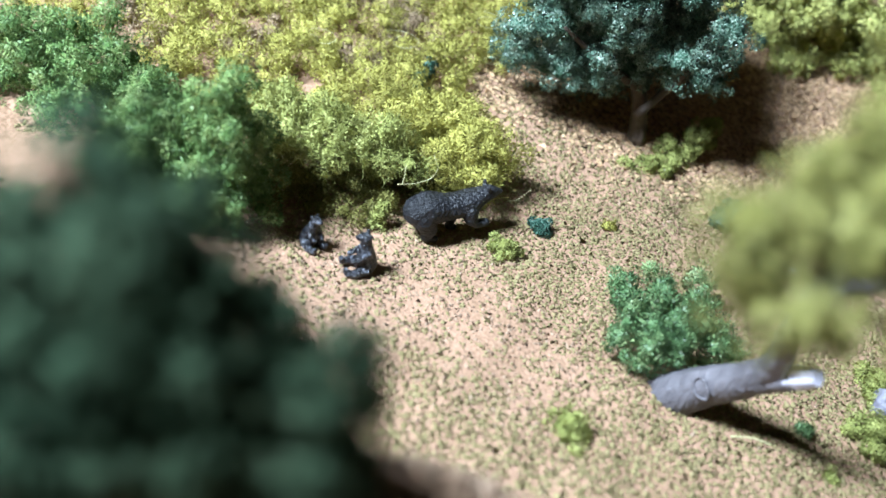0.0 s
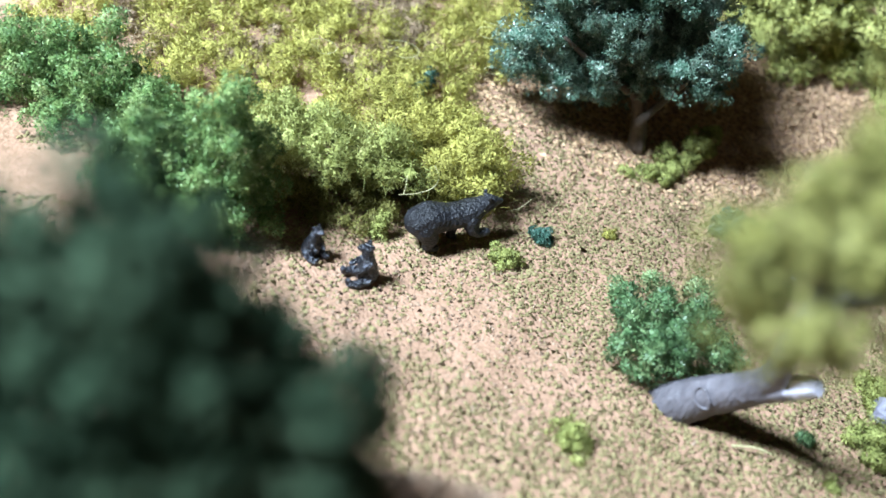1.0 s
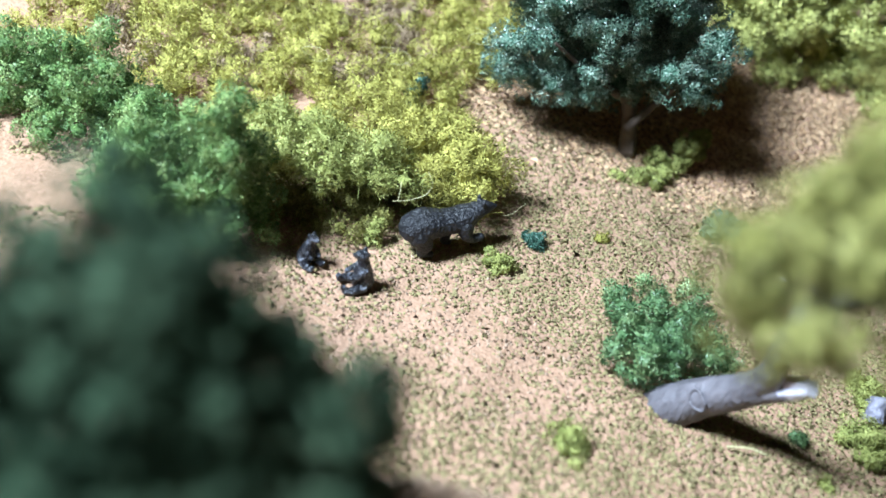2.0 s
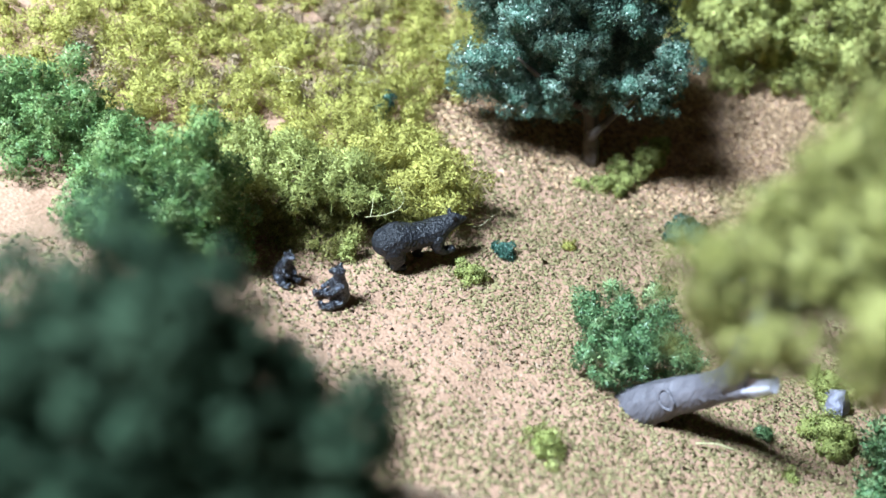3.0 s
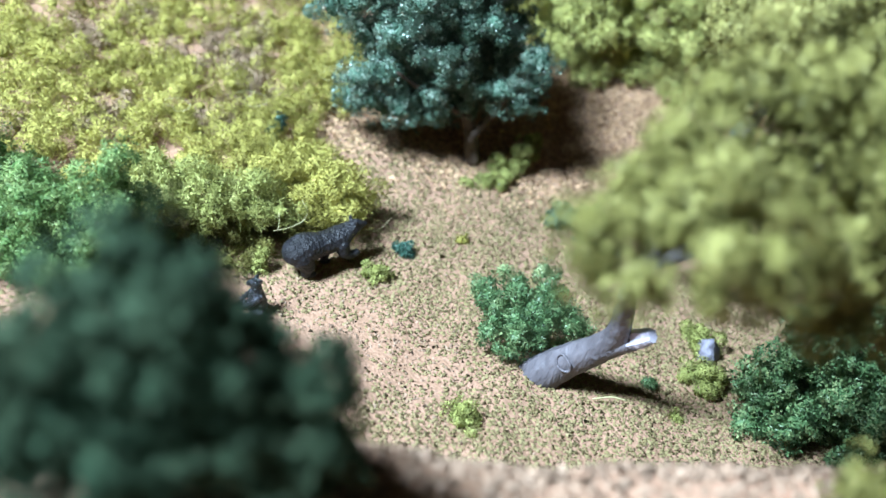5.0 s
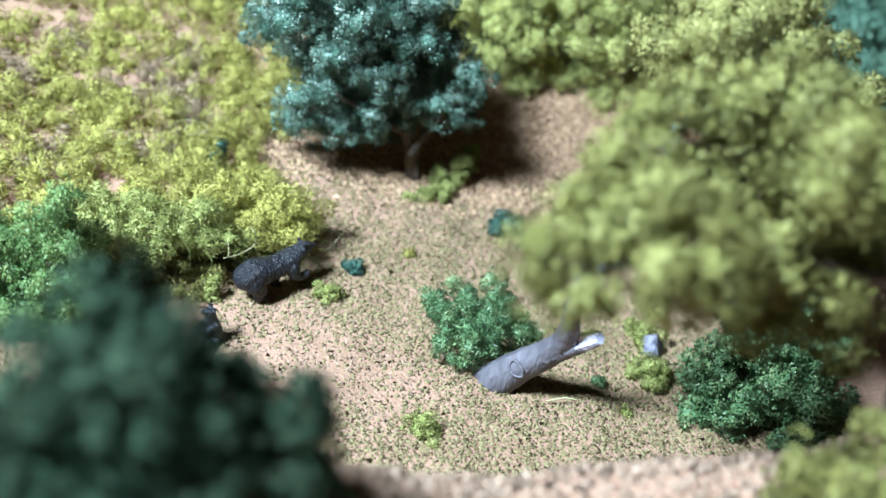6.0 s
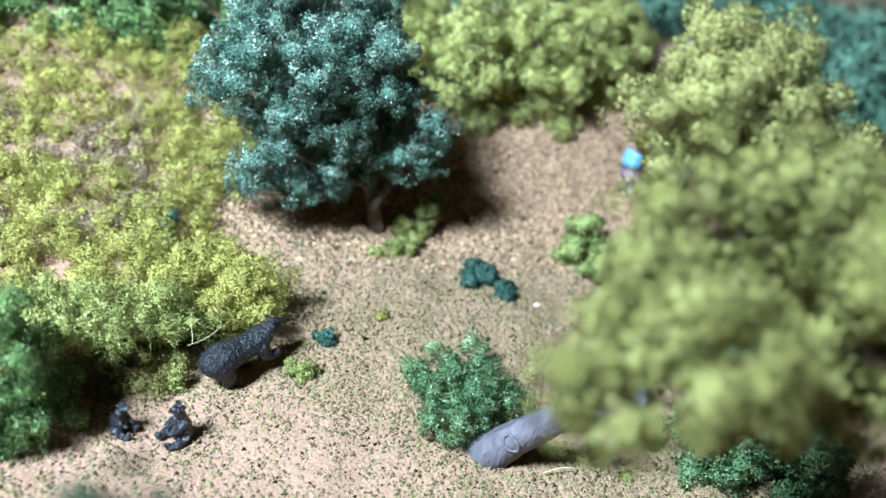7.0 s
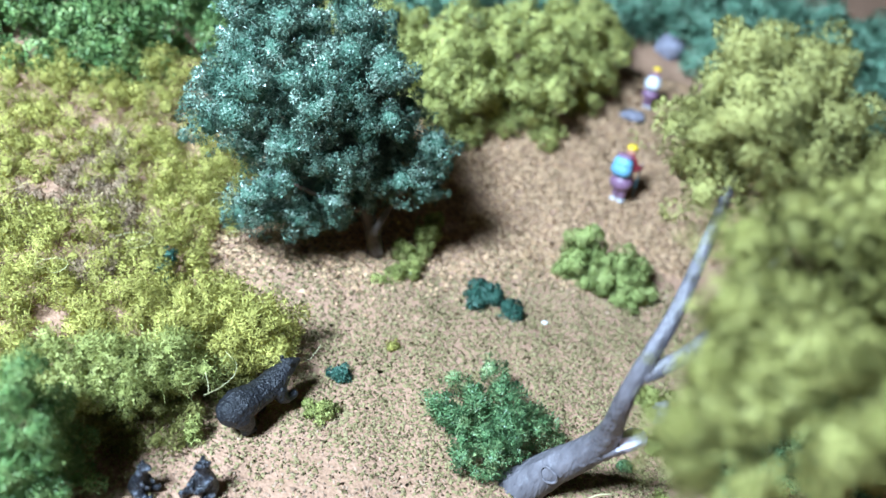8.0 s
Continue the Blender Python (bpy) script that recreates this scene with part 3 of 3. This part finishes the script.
# dark green tree close to the camera, on the bank
db = (-1.4, 3.9, terrain_at(-1.4, 3.9) - 0.1)
dark_lobes = [(-1.31, 4.6, 6.84, 0.33), (-1.66, 4.4, 6.45, 0.35), (-0.95, 4.5, 6.58, 0.3), (-0.55, 4.4, 6.33, 0.27), (-1.26, 4.1, 6.52, 0.4), (-0.16, 4.35, 6.12, 0.22), (-0.66, 4.0, 6.15, 0.38), (0.02, 4.1, 5.89, 0.34),
              (0.31, 4.0, 5.9, 0.28), (-1.31, 3.8, 5.95, 0.45), (-0.67, 3.7, 5.72, 0.45), (-0.01, 3.7, 5.45, 0.42), (0.5, 3.9, 5.5, 0.35), (-1.34, 3.5, 5.29, 0.51), (-1.88, 4.1, 6.08, 0.43), (0.6, 3.9, 5.14, 0.29),
              (-1.1, 4.4, 5.7, 0.8), (-0.8, 4.2, 5.95, 0.5), (0.0, 4.1, 5.2, 0.55), (-2.2, 4.4, 5.4, 0.6), (-2.0, 3.7, 5.35, 0.5), (-2.3, 3.95, 5.8, 0.45)]
tree(db, BROWN, [db, (-1.4, 4.0, 4.8), (-1.3, 4.1, 6.4)], [0.2, 0.16, 0.1], [], dark_lobes, PINE, 0.1, 1.15, "dark green foam tree on the bank", knob=0.17, pieces=6)

# yellow mats on the rising ground
YG = "yellow mats on the slope"
spots = [(2.6, 18.0, 1.0, 0.8), (0.8, 18.0, 1.2, 0.9), (-0.8, 19.0, 1.2, 0.7), (1.9, 19.6, 1.2, 0.8), (-3.4, 20.6, 1.3, 0.7), (0.2, 20.8, 1.3, 0.7), (3.0, 21.2, 1.1, 0.8), (-1.6, 20.9, 1.1, 0.6),
         (2.4, 22.8, 1.3, 0.8), (-1.7, 22.4, 1.4, 0.7), (0.2, 23.8, 1.4, 0.7), (2.8, 24.8, 1.3, 0.8), (-4.8, 21.4, 1.4, 0.7), (-3.6, 23.4, 1.5, 0.7), (-6.2, 19.9, 1.4, 0.6), (-1.4, 25.2, 1.5, 0.7), (-6.0, 22.8, 1.6, 0.6), (-3.6, 18.6, 1.1, 0.6), (-1.9, 17.2, 1.0, 0.8), (0.6, 26.2, 1.4, 0.7), (3.2, 26.6, 1.4, 0.8), (4.2, 22.5, 1.1, 0.8)]
for i, (x, y, r, h) in enumerate(spots):
    bush(mound(x, y, r, h * 1.35, 13, 0.35, 30 + i), YELLOW, 0.08, 0.66 if y < 20.5 else 0.52, "yellow fibrous foam foliage matted on the slope", group=YG, knob=0.19, strands=90, slim=0.85)
for i, (x, y, r, h) in enumerate([(3.05, 16.5, 0.8, 1.5), (1.9, 16.7, 0.9, 1.7), (2.7, 17.2, 0.7, 1.5)]):
    bush(mound(x, y, r, h + 0.2, 12, 0.34, 230 + i, 0.8, 0.0), YELLOW, 0.085, 0.72, "yellow fibrous foam bush that overhangs the clearing", group=YG, knob=0.17, strands=90, slim=0.85)
for i, (x, y, r, h) in enumerate([(0.1, 15.75, 0.75, 2.0), (1.1, 15.95, 0.65, 1.7), (-0.9, 16.0, 0.8, 1.7)]):
    bush(mound(x, y, r, h, 12, 0.34, 60 + i, 1.0, 0.0), YELLOWGREEN, 0.082, 0.74, "yellow-green foam bush at the foot of the slope", knob=0.17, strands=30, slim=0.85)
# low growth below the overhang, its shade put into a duller, darker flock
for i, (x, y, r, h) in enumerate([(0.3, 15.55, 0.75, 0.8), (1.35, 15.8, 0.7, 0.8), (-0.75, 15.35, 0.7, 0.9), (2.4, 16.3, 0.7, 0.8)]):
    bush(mound(x, y, r, h, 10, 0.26, 290 + i, 0.0, 0.3), BROWNOLIVE, 0.07, 0.6, "low dull olive foam growth, coloured darker for the shade under the overhang", group="low growth", knob=0.15, slim=0.75, pieces=2)
for i, (x, y) in enumerate([(1.2, 22.0), (0.6, 22.4), (1.3, 21.0), (-2.3, 19.5), (-4.9, 19.2), (-0.6, 21.6), (1.4, 23.6), (-1.8, 23.7), (0.4, 19.7), (-2.9, 22.2)]):
    bush(mound(x, y, 0.65, 0.55, 7, 0.25, 260 + i), DRY, 0.06, 0.5, "dead brown foam foliage between yellow mats", group="brown mats", knob=0.15, strands=30, slim=0.5, pieces=1)

# green bushes beside the clearing
for i, (x, y, r, h) in enumerate([(-1.9, 14.0, 0.95, 3.5), (-3.3, 14.2, 1.0, 2.1), (-5.0, 16.6, 1.2, 2.1), (-6.6, 16.8, 1.2, 1.9), (-3.6, 16.0, 0.9, 1.5)]):
    bush(mound(x, y, r, h, 22, 0.32, 80 + i, 0.2, 0.45), GREEN, 0.066, 0.66, "mid-green foam bush with ragged edges", group="green bushes", knob=0.15, slim=0.75)

# shrub at the foot of the grey trunk, and small growth on the clearing
bush([(6.2, 13.7, 0.4, 0.2), (7.0, 14.05, 0.6, 0.2), (7.95, 14.1, 0.55, 0.22), (6.25, 13.2, 0.55, 0.2), (7.0, 13.5, 0.65, 0.2), (7.9, 13.6, 0.55, 0.24), (6.35, 12.8, 0.65, 0.26), (6.95, 12.9, 0.75, 0.26), (7.8, 13.1, 0.6, 0.26), (6.1, 12.3, 0.5, 0.26), (6.45, 12.0, 0.8, 0.3), (7.0, 12.1, 0.85, 0.34), (7.8, 12.5, 0.6, 0.32),
      (6.0, 11.9, 0.3, 0.22), (6.35, 11.5, 0.65, 0.24), (7.0, 11.75, 0.6, 0.26), (7.75, 11.95, 0.55, 0.28), (8.2, 12.05, 0.4, 0.26), (6.25, 11.5, 0.2, 0.2), (6.55, 11.55, 0.35, 0.22), (7.0, 12.9, 0.15, 0.4), (7.2, 12.2, 0.2, 0.4), (8.2, 12.8, 0.3, 0.26), (6.6, 13.0, 0.42, 0.42), (7.4, 13.0, 0.42, 0.42), (6.8, 12.1, 0.5, 0.4)], SHRUB, 0.07, 0.95, "bright green foam shrub at the foot of the grey trunk", "shrub", "shrub", knob=0.13, slim=0.75)
bush(mound(12.9, 9.6, 1.5, 3.6, 18, 0.5, 103), SHRUB, 0.075, 0.75, "dark green foam shrub in the shade of the crowns", "shrub", "shrub", knob=0.16, core=0.9)
bush([(7.3, 18.5, 0.35, 0.2), (7.75, 18.6, 0.45, 0.25), (8.2, 18.8, 0.55, 0.26), (8.5, 19.0, 0.7, 0.27), (8.85, 19.2, 0.9, 0.27), (8.9, 19.35, 1.2, 0.25), (9.2, 19.55, 1.5, 0.24), (8.4, 19.4, 0.8, 0.24), (8.9, 19.4, 0.6, 0.3), (9.2, 19.6, 1.0, 0.28)], YELLOWGREEN, 0.05, 0.85, "light green foam shrub by the brown trunk", "shrub", "shrub", knob=0.14)
bush(mound(9.9, 17.5, 0.4, 0.45, 6, 0.22, 105), TEALDEEP, 0.05, 0.85, "deep teal foam tuft on bare ground", "tuft", "tuft", "teal tufts", 0.13, pieces=1)
bush(mound(10.3, 16.75, 0.22, 0.4, 4, 0.22, 106), TEALDEEP, 0.05, 0.85, "deep teal foam tuft on bare ground", "tuft", "tuft", "teal tufts", 0.13, pieces=1)
bush(mound(4.9, 15.6, 0.16, 0.3, 4, 0.14, 107), TEALDEEP, 0.04, 0.85, "tiny teal foam tuft on the turf", "tuft", "tuft", "teal tufts", 0.1, pieces=1)
bush(mound(1.85, 19.3, 0.2, 1.1, 4, 0.16, 113), TEALDEEP, 0.045, 0.85, "tiny teal foam tuft among yellow foliage", "tuft", "tuft", "teal tufts", 0.1, pieces=1)
bush(mound(3.98, 14.65, 0.2, 0.4, 5, 0.16, 108), YELLOWGREEN, 0.04, 0.85, "small yellow-green tuft beside the bear", "tuft", "tuft", "yellow-green tufts", 0.1, pieces=1)
bush(mound(4.87, 9.85, 0.17, 0.55, 6, 0.2, 109), YELLOWGREEN, 0.045, 0.85, "small yellow-green tuft on the turf", "tuft", "tuft", "yellow-green tufts", 0.12, pieces=1)
bush(mound(11.1, 11.0, 0.4, 0.6, 7, 0.24, 110), YELLOWGREEN, 0.045, 0.85, "small yellow-green tuft beside a grey stone", "tuft", "tuft", "yellow-green tufts", 0.13, pieces=1)
bush(mound(1.3, 14.8, 0.13, 0.6, 5, 0.12, 114), YELLOWGREEN, 0.045, 0.85, "small pale green tuft behind the cubs", "tuft", "tuft", "", 0.1, pieces=1)
bush(mound(6.6, 16.3, 0.1, 0.2, 3, 0.09, 115), YELLOW, 0.035, 0.85, "tiny yellow tuft on the turf", "tuft", "tuft", "", 0.07, pieces=1)
bush(mound(9.75, 9.85, 0.12, 0.22, 3, 0.1, 116), YELLOWGREEN, 0.035, 0.85, "tiny green tuft on the turf", "tuft", "tuft", "yellow-green tufts", 0.08, pieces=1)
bush(mound(9.6, 10.9, 0.1, 0.2, 3, 0.08, 117), SHRUB, 0.035, 0.85, "tiny bright green tuft on the turf", "tuft", "tuft", "", 0.07, pieces=1)
bush(mound(11.7, 12.4, 0.35, 0.5, 6, 0.2, 118), YELLOWGREEN, 0.045, 0.85, "low yellow-green tuft near a grey stone", "tuft", "tuft", "yellow-green tufts", 0.12, pieces=1)
bush(mound(13.5, 17.9, 0.55, 1.7, 11, 0.32, 111), PALEGREEN, 0.055, 0.85, "pale green foam bush on open ground", knob=0.16)
bush(mound(14.5, 16.9, 0.85, 1.4, 13, 0.36, 112), PALEGREEN, 0.055, 0.85, "pale green foam bush on open ground", knob=0.16)

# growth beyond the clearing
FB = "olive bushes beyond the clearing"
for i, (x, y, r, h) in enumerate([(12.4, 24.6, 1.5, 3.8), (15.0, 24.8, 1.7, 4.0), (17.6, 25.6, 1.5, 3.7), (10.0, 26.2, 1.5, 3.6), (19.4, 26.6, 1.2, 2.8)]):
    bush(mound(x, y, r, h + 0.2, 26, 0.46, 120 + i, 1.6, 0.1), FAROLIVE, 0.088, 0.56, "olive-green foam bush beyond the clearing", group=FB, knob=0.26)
for i, (x, y, r, h) in enumerate([(2.2, 27.6, 1.5, 2.2), (-0.2, 28.4, 1.7, 2.2), (4.6, 28.6, 1.7, 2.2), (-3.2, 27.4, 1.7, 2.0), (7.6, 29.6, 1.9, 2.4), (-8.6, 24.8, 1.9, 2.0)]):
    bush(mound(x, y, r, h, 20, 0.46, 140 + i), GREEN, 0.11, 0.5, "mid-green foam bush high on the slope", group="green bushes", knob=0.26)
for i, (x, y) in enumerate([(20.5, 30.5), (24.0, 31.0), (27.5, 30.0), (31.0, 29.0), (35.0, 28.0), (17.0, 31.5), (13.0, 32.0), (39.0, 27.0), (10.0, 33.0), (28.5, 26.5), (32.0, 25.0), (36.0, 24.0)]):
    bush(mound(x, y, 2.2, 3.2, 16, 0.95, 160 + i), WOODS, 0.17, 0.45, "dark green foam bush beyond the hikers", group="dark bushes", knob=0.4)

# ---------------------------------------------------------------- figures and small things
def figure(name, blobs_, materials, label, category, at, turn, voxel=0.00016, group="", size=1.0):
    """One cast figure: rounded forms fused into one skin. blobs_: (x, y, z, rx, ry, rz, material)."""
    vs, fs, at_, picks = [], [], 0, []
    for x, y, z, rx, ry, rz, *m in blobs_:
        vs.append(BALL2[0] * (rx, ry, rz) + (x, y, z))
        fs.append(BALL2[1] + at_)
        picks += [m[0] if m else 0] * len(BALL2[1])
        at_ += len(BALL2[0])
    me = mesh_of(name, np.concatenate(vs) * size, np.concatenate(fs), materials, picks, smooth=True)
    ob = thing(name, me, label, category, group, at=at)
    ob.rotation_euler = (0, 0, radians(turn))
    if len(materials) == 1:
        r = ob.modifiers.new("skin", "REMESH")
        r.mode, r.voxel_size, r.use_smooth_shade = "VOXEL", voxel, True
        even = ob.modifiers.new("even", "SMOOTH")
        even.factor, even.iterations = 0.5, 5
    return ob


def chain(*stations):
    """Rounded forms along a bent line of (x, y, z, r), close enough to fuse into one limb."""
    out = []
    for a, b in zip(stations, stations[1:]):
        steps = max(2, int(math.dist(a[:3], b[:3]) / (0.35 * min(a[3], b[3]))))
        for i in range(steps + 1):
            x, y, z, r = (p + (q - p) * i / steps for p, q in zip(a, b))
            out.append((x, y, z, r, r, r))
    return out


def both(limb):
    return limb + [(x, -y, *rest) for x, y, *rest in limb]


bear = [(x, y, z, rx, 1.08 * ry, rz) for x, y, z, rx, ry, rz in chain((-0.68, 0, 0.62, 0.33), (-0.48, 0, 0.70, 0.36), (-0.12, 0, 0.72, 0.30), (0.22, 0, 0.78, 0.29), (0.42, 0, 0.86, 0.29), (0.62, 0, 1.00, 0.21), (0.80, 0, 1.10, 0.17), (0.96, 0, 1.12, 0.10), (1.07, 0, 1.13, 0.055))]
bear += both(chain((0.72, 0.12, 1.22, 0.05), (0.71, 0.135, 1.29, 0.045)))
bear += chain((-0.58, -0.14, 0.52, 0.27), (-0.44, -0.20, 0.32, 0.19), (-0.47, -0.21, 0.14, 0.115), (-0.40, -0.21, 0.07, 0.085), (-0.24, -0.21, 0.06, 0.075))
bear += chain((-0.50, 0.14, 0.50, 0.25), (-0.28, 0.19, 0.30, 0.16), (-0.30, 0.20, 0.12, 0.10), (-0.12, 0.20, 0.06, 0.075))
bear += chain((0.36, 0.14, 0.66, 0.20), (0.26, 0.19, 0.36, 0.12), (0.24, 0.19, 0.10, 0.09), (0.36, 0.19, 0.06, 0.07))
bear += chain((0.40, -0.16, 0.74, 0.21), (0.46, -0.24, 0.56, 0.14), (0.60, -0.27, 0.48, 0.105), (0.78, -0.27, 0.52, 0.10))
figure("bear_figurine", bear, [FUR], "black painted cast bear figurine walking with one paw lifted", "figurine", (2.68, 14.95, terrain_at(2.68, 14.95) + 0.02), 22)
cub = chain((-0.04, 0, 0.20, 0.235), (-0.02, 0, 0.36, 0.20), (0.02, 0, 0.55, 0.145), (0.05, 0, 0.70, 0.12), (0.08, 0, 0.80, 0.125), (0.17, 0, 0.82, 0.085), (0.25, 0, 0.83, 0.05))
cub += both(chain((0.03, 0.085, 0.86, 0.05), (0.02, 0.095, 0.895, 0.045)) + chain((0.0, 0.16, 0.14, 0.12), (0.22, 0.22, 0.10, 0.09), (0.36, 0.19, 0.10, 0.07), (0.40, 0.18, 0.18, 0.06)) + chain((0.02, 0.13, 0.50, 0.085), (0.14, 0.17, 0.40, 0.06), (0.28, 0.12, 0.34, 0.055)))
figure("cub_figurine", cub, [CUBFUR], "black painted cast bear cub figurine sitting upright", "figurine", (1.12, 13.3, terrain_at(1.12, 13.3)), 200, group="bear cubs")
figure("cub_figurine", cub, [CUBFUR], "black painted cast bear cub figurine sitting, slightly smaller", "figurine", (0.02, 13.75, terrain_at(0.02, 13.75)), -40, group="bear cubs", size=0.8)

CAP, PACK, SHIRT, TROUSER, SKIN, SHOE, BLUE = paint("yellow_paint", (0.75, 0.5, 0.02)), paint("blue_paint", (0.16, 0.34, 0.5)), paint("red_paint", (0.28, 0.03, 0.05)), paint("mauve_paint", (0.2, 0.11, 0.18)), paint("pink_paint", (0.6, 0.3, 0.22)), paint("white_paint", (0.6, 0.6, 0.62)), paint("pole_paint", (0.12, 0.28, 0.38))
doll = [(0, 0.1, 0.05, 0.14, 0.08, 0.06, 5), (0.02, -0.1, 0.05, 0.14, 0.08, 0.06, 5), (0, 0.09, 0.42, 0.11, 0.1, 0.4, 3), (0, -0.09, 0.42, 0.11, 0.1, 0.4, 3), (0, 0, 0.8, 0.17, 0.22, 0.2, 3), (0.04, 0, 1.12, 0.17, 0.23, 0.32, 2),
        (-0.26, 0.05, 1.2, 0.17, 0.19, 0.23, 1), (-0.26, -0.05, 1.2, 0.17, 0.19, 0.23, 1), (-0.26, 0.06, 1.05, 0.19, 0.2, 0.23, 1), (-0.26, -0.06, 1.05, 0.19, 0.2, 0.23, 1), (-0.40, 0, 1.0, 0.07, 0.11, 0.12, 6), (-0.24, 0, 1.42, 0.12, 0.2, 0.07, 3), (-0.08, 0, 0.62, 0.24, 0.27, 0.27, 3), (0.2, -0.22, 1.05, 0.22, 0.08, 0.08, 2), (0.4, -0.2, 1.0, 0.08, 0.07, 0.07, 4), (0.15, 0.25, 1.05, 0.16, 0.08, 0.1, 2), (0.08, 0, 1.52, 0.12, 0.11, 0.13, 4), (0.07, 0, 1.62, 0.14, 0.13, 0.09, 0), (0.17, 0, 1.59, 0.13, 0.1, 0.03, 0),
        (0.45, -0.2, 0.6, 0.03, 0.03, 0.58, 6)]
doll = [(x, y, 0.94 * z, 1.2 * rx, 1.2 * ry, rz, m) if m != 6 else (x, y, 0.94 * z, rx, ry, 0.94 * rz, m) for x, y, z, rx, ry, rz, m in doll]
figure("hiker_figurine", doll, [CAP, PACK, SHIRT, TROUSER, SKIN, SHOE, BLUE], "painted hiker figurine with yellow cap and blue pack", "figurine", (17.1, 20.6, terrain_at(17.1, 20.6)), 20, group="hikers", size=1.25)
doll2 = [(*b[:6], {2: 5, 1: 5}.get(b[6], b[6])) for b in doll]
figure("hiker_figurine", doll2, [CAP, PACK, SHIRT, TROUSER, SKIN, SHOE, BLUE], "painted hiker figurine with yellow cap and white shirt", "figurine", (21.7, 24.9, terrain_at(21.7, 24.9)), 40, group="hikers", size=1.02)


def stone(x, y, r, material, label, seed, squash=0.6, rough=0.16):
    g = np.random.default_rng(seed)
    v = BALL2[0] * (1 + rough * g.normal(size=(len(BALL2[0]), 1))) * (r, r * 0.8, r * squash)
    return thing("stone", mesh_of("stone", v, BALL2[1], [material]), label, "stone", at=(x, y, terrain_at(x, y) + r * squash * 0.5))


stone(11.6, 11.9, 0.3, STONE, "jagged lilac-grey stone beside a yellow-green tuft", 4, 1.0, 0.3)
stone(8.3, 18.7, 0.1, WHITE, "small white stone chip at the foot of the tree", 5)
stone(11.2, 16.2, 0.1, WHITE, "pale stone chip on bare ground", 6, 0.4)
stone(20.5, 24.3, 0.6, STONE, "pale grey stone on the path", 7, 0.4)
stone(25.4, 28.0, 0.7, STONE, "pale grey boulder beside the hikers", 8, 0.9)


# dry root strand and loose fibres
def strand(name, pts, r, material, label):
    b0 = np.array(pts[0], float)
    v, f = tube(np.array(pts, float) - b0, [r] * len(pts), 6, 0.1)
    return thing(name, mesh_of(name, v, f, [material], smooth=True), label, "twig", at=b0)


strand("root_strand", [(1.50, 14.85, 0.78), (1.85, 14.92, 0.84), (2.16, 15.02, 0.98), (2.28, 15.2, 1.14), (2.15, 15.6, 1.2)], 0.007, TWIG, "pale dry root strand hanging from yellow foliage")
strand("root_strand", [(1.60, 14.87, 0.79), (1.62, 15.0, 0.95), (1.6, 15.15, 1.1)], 0.006, TWIG, "short pale root strand beside the bear")
strand("fibre", [(4.0, 15.9, 0.3), (4.25, 15.85, 0.45), (4.45, 15.9, 0.75)], 0.003, STRAND, "thin pale fibre over the turf")
strand("root_strand", [(7.9, 10.35, 0.0), (8.3, 10.3, 0.12), (8.65, 10.25, 0.05)], 0.016, TWIG, "pale root strand lying in the turf")


# curled loose fibres by the slope and the shrub
for i, (x, y, z, size, turns) in enumerate([(2.9, 18.5, 3.1, 0.16, 1.3), (3.2, 18.4, 2.3, 0.12, 0.8), (1.2, 19.2, 1.9, 0.18, 1.1), (-0.6, 18.8, 1.7, 0.15, 1.2)]):
    loop = [(x + size * math.cos(i + a) * (1 + 0.25 * a), y + 0.04 * a, z + size * math.sin(i + a)) for a in np.linspace(0, 2 * math.pi * turns, 12)]
    strand("fibre", loop, 0.004, STRAND, "thin curled pale fibre caught in the foliage")
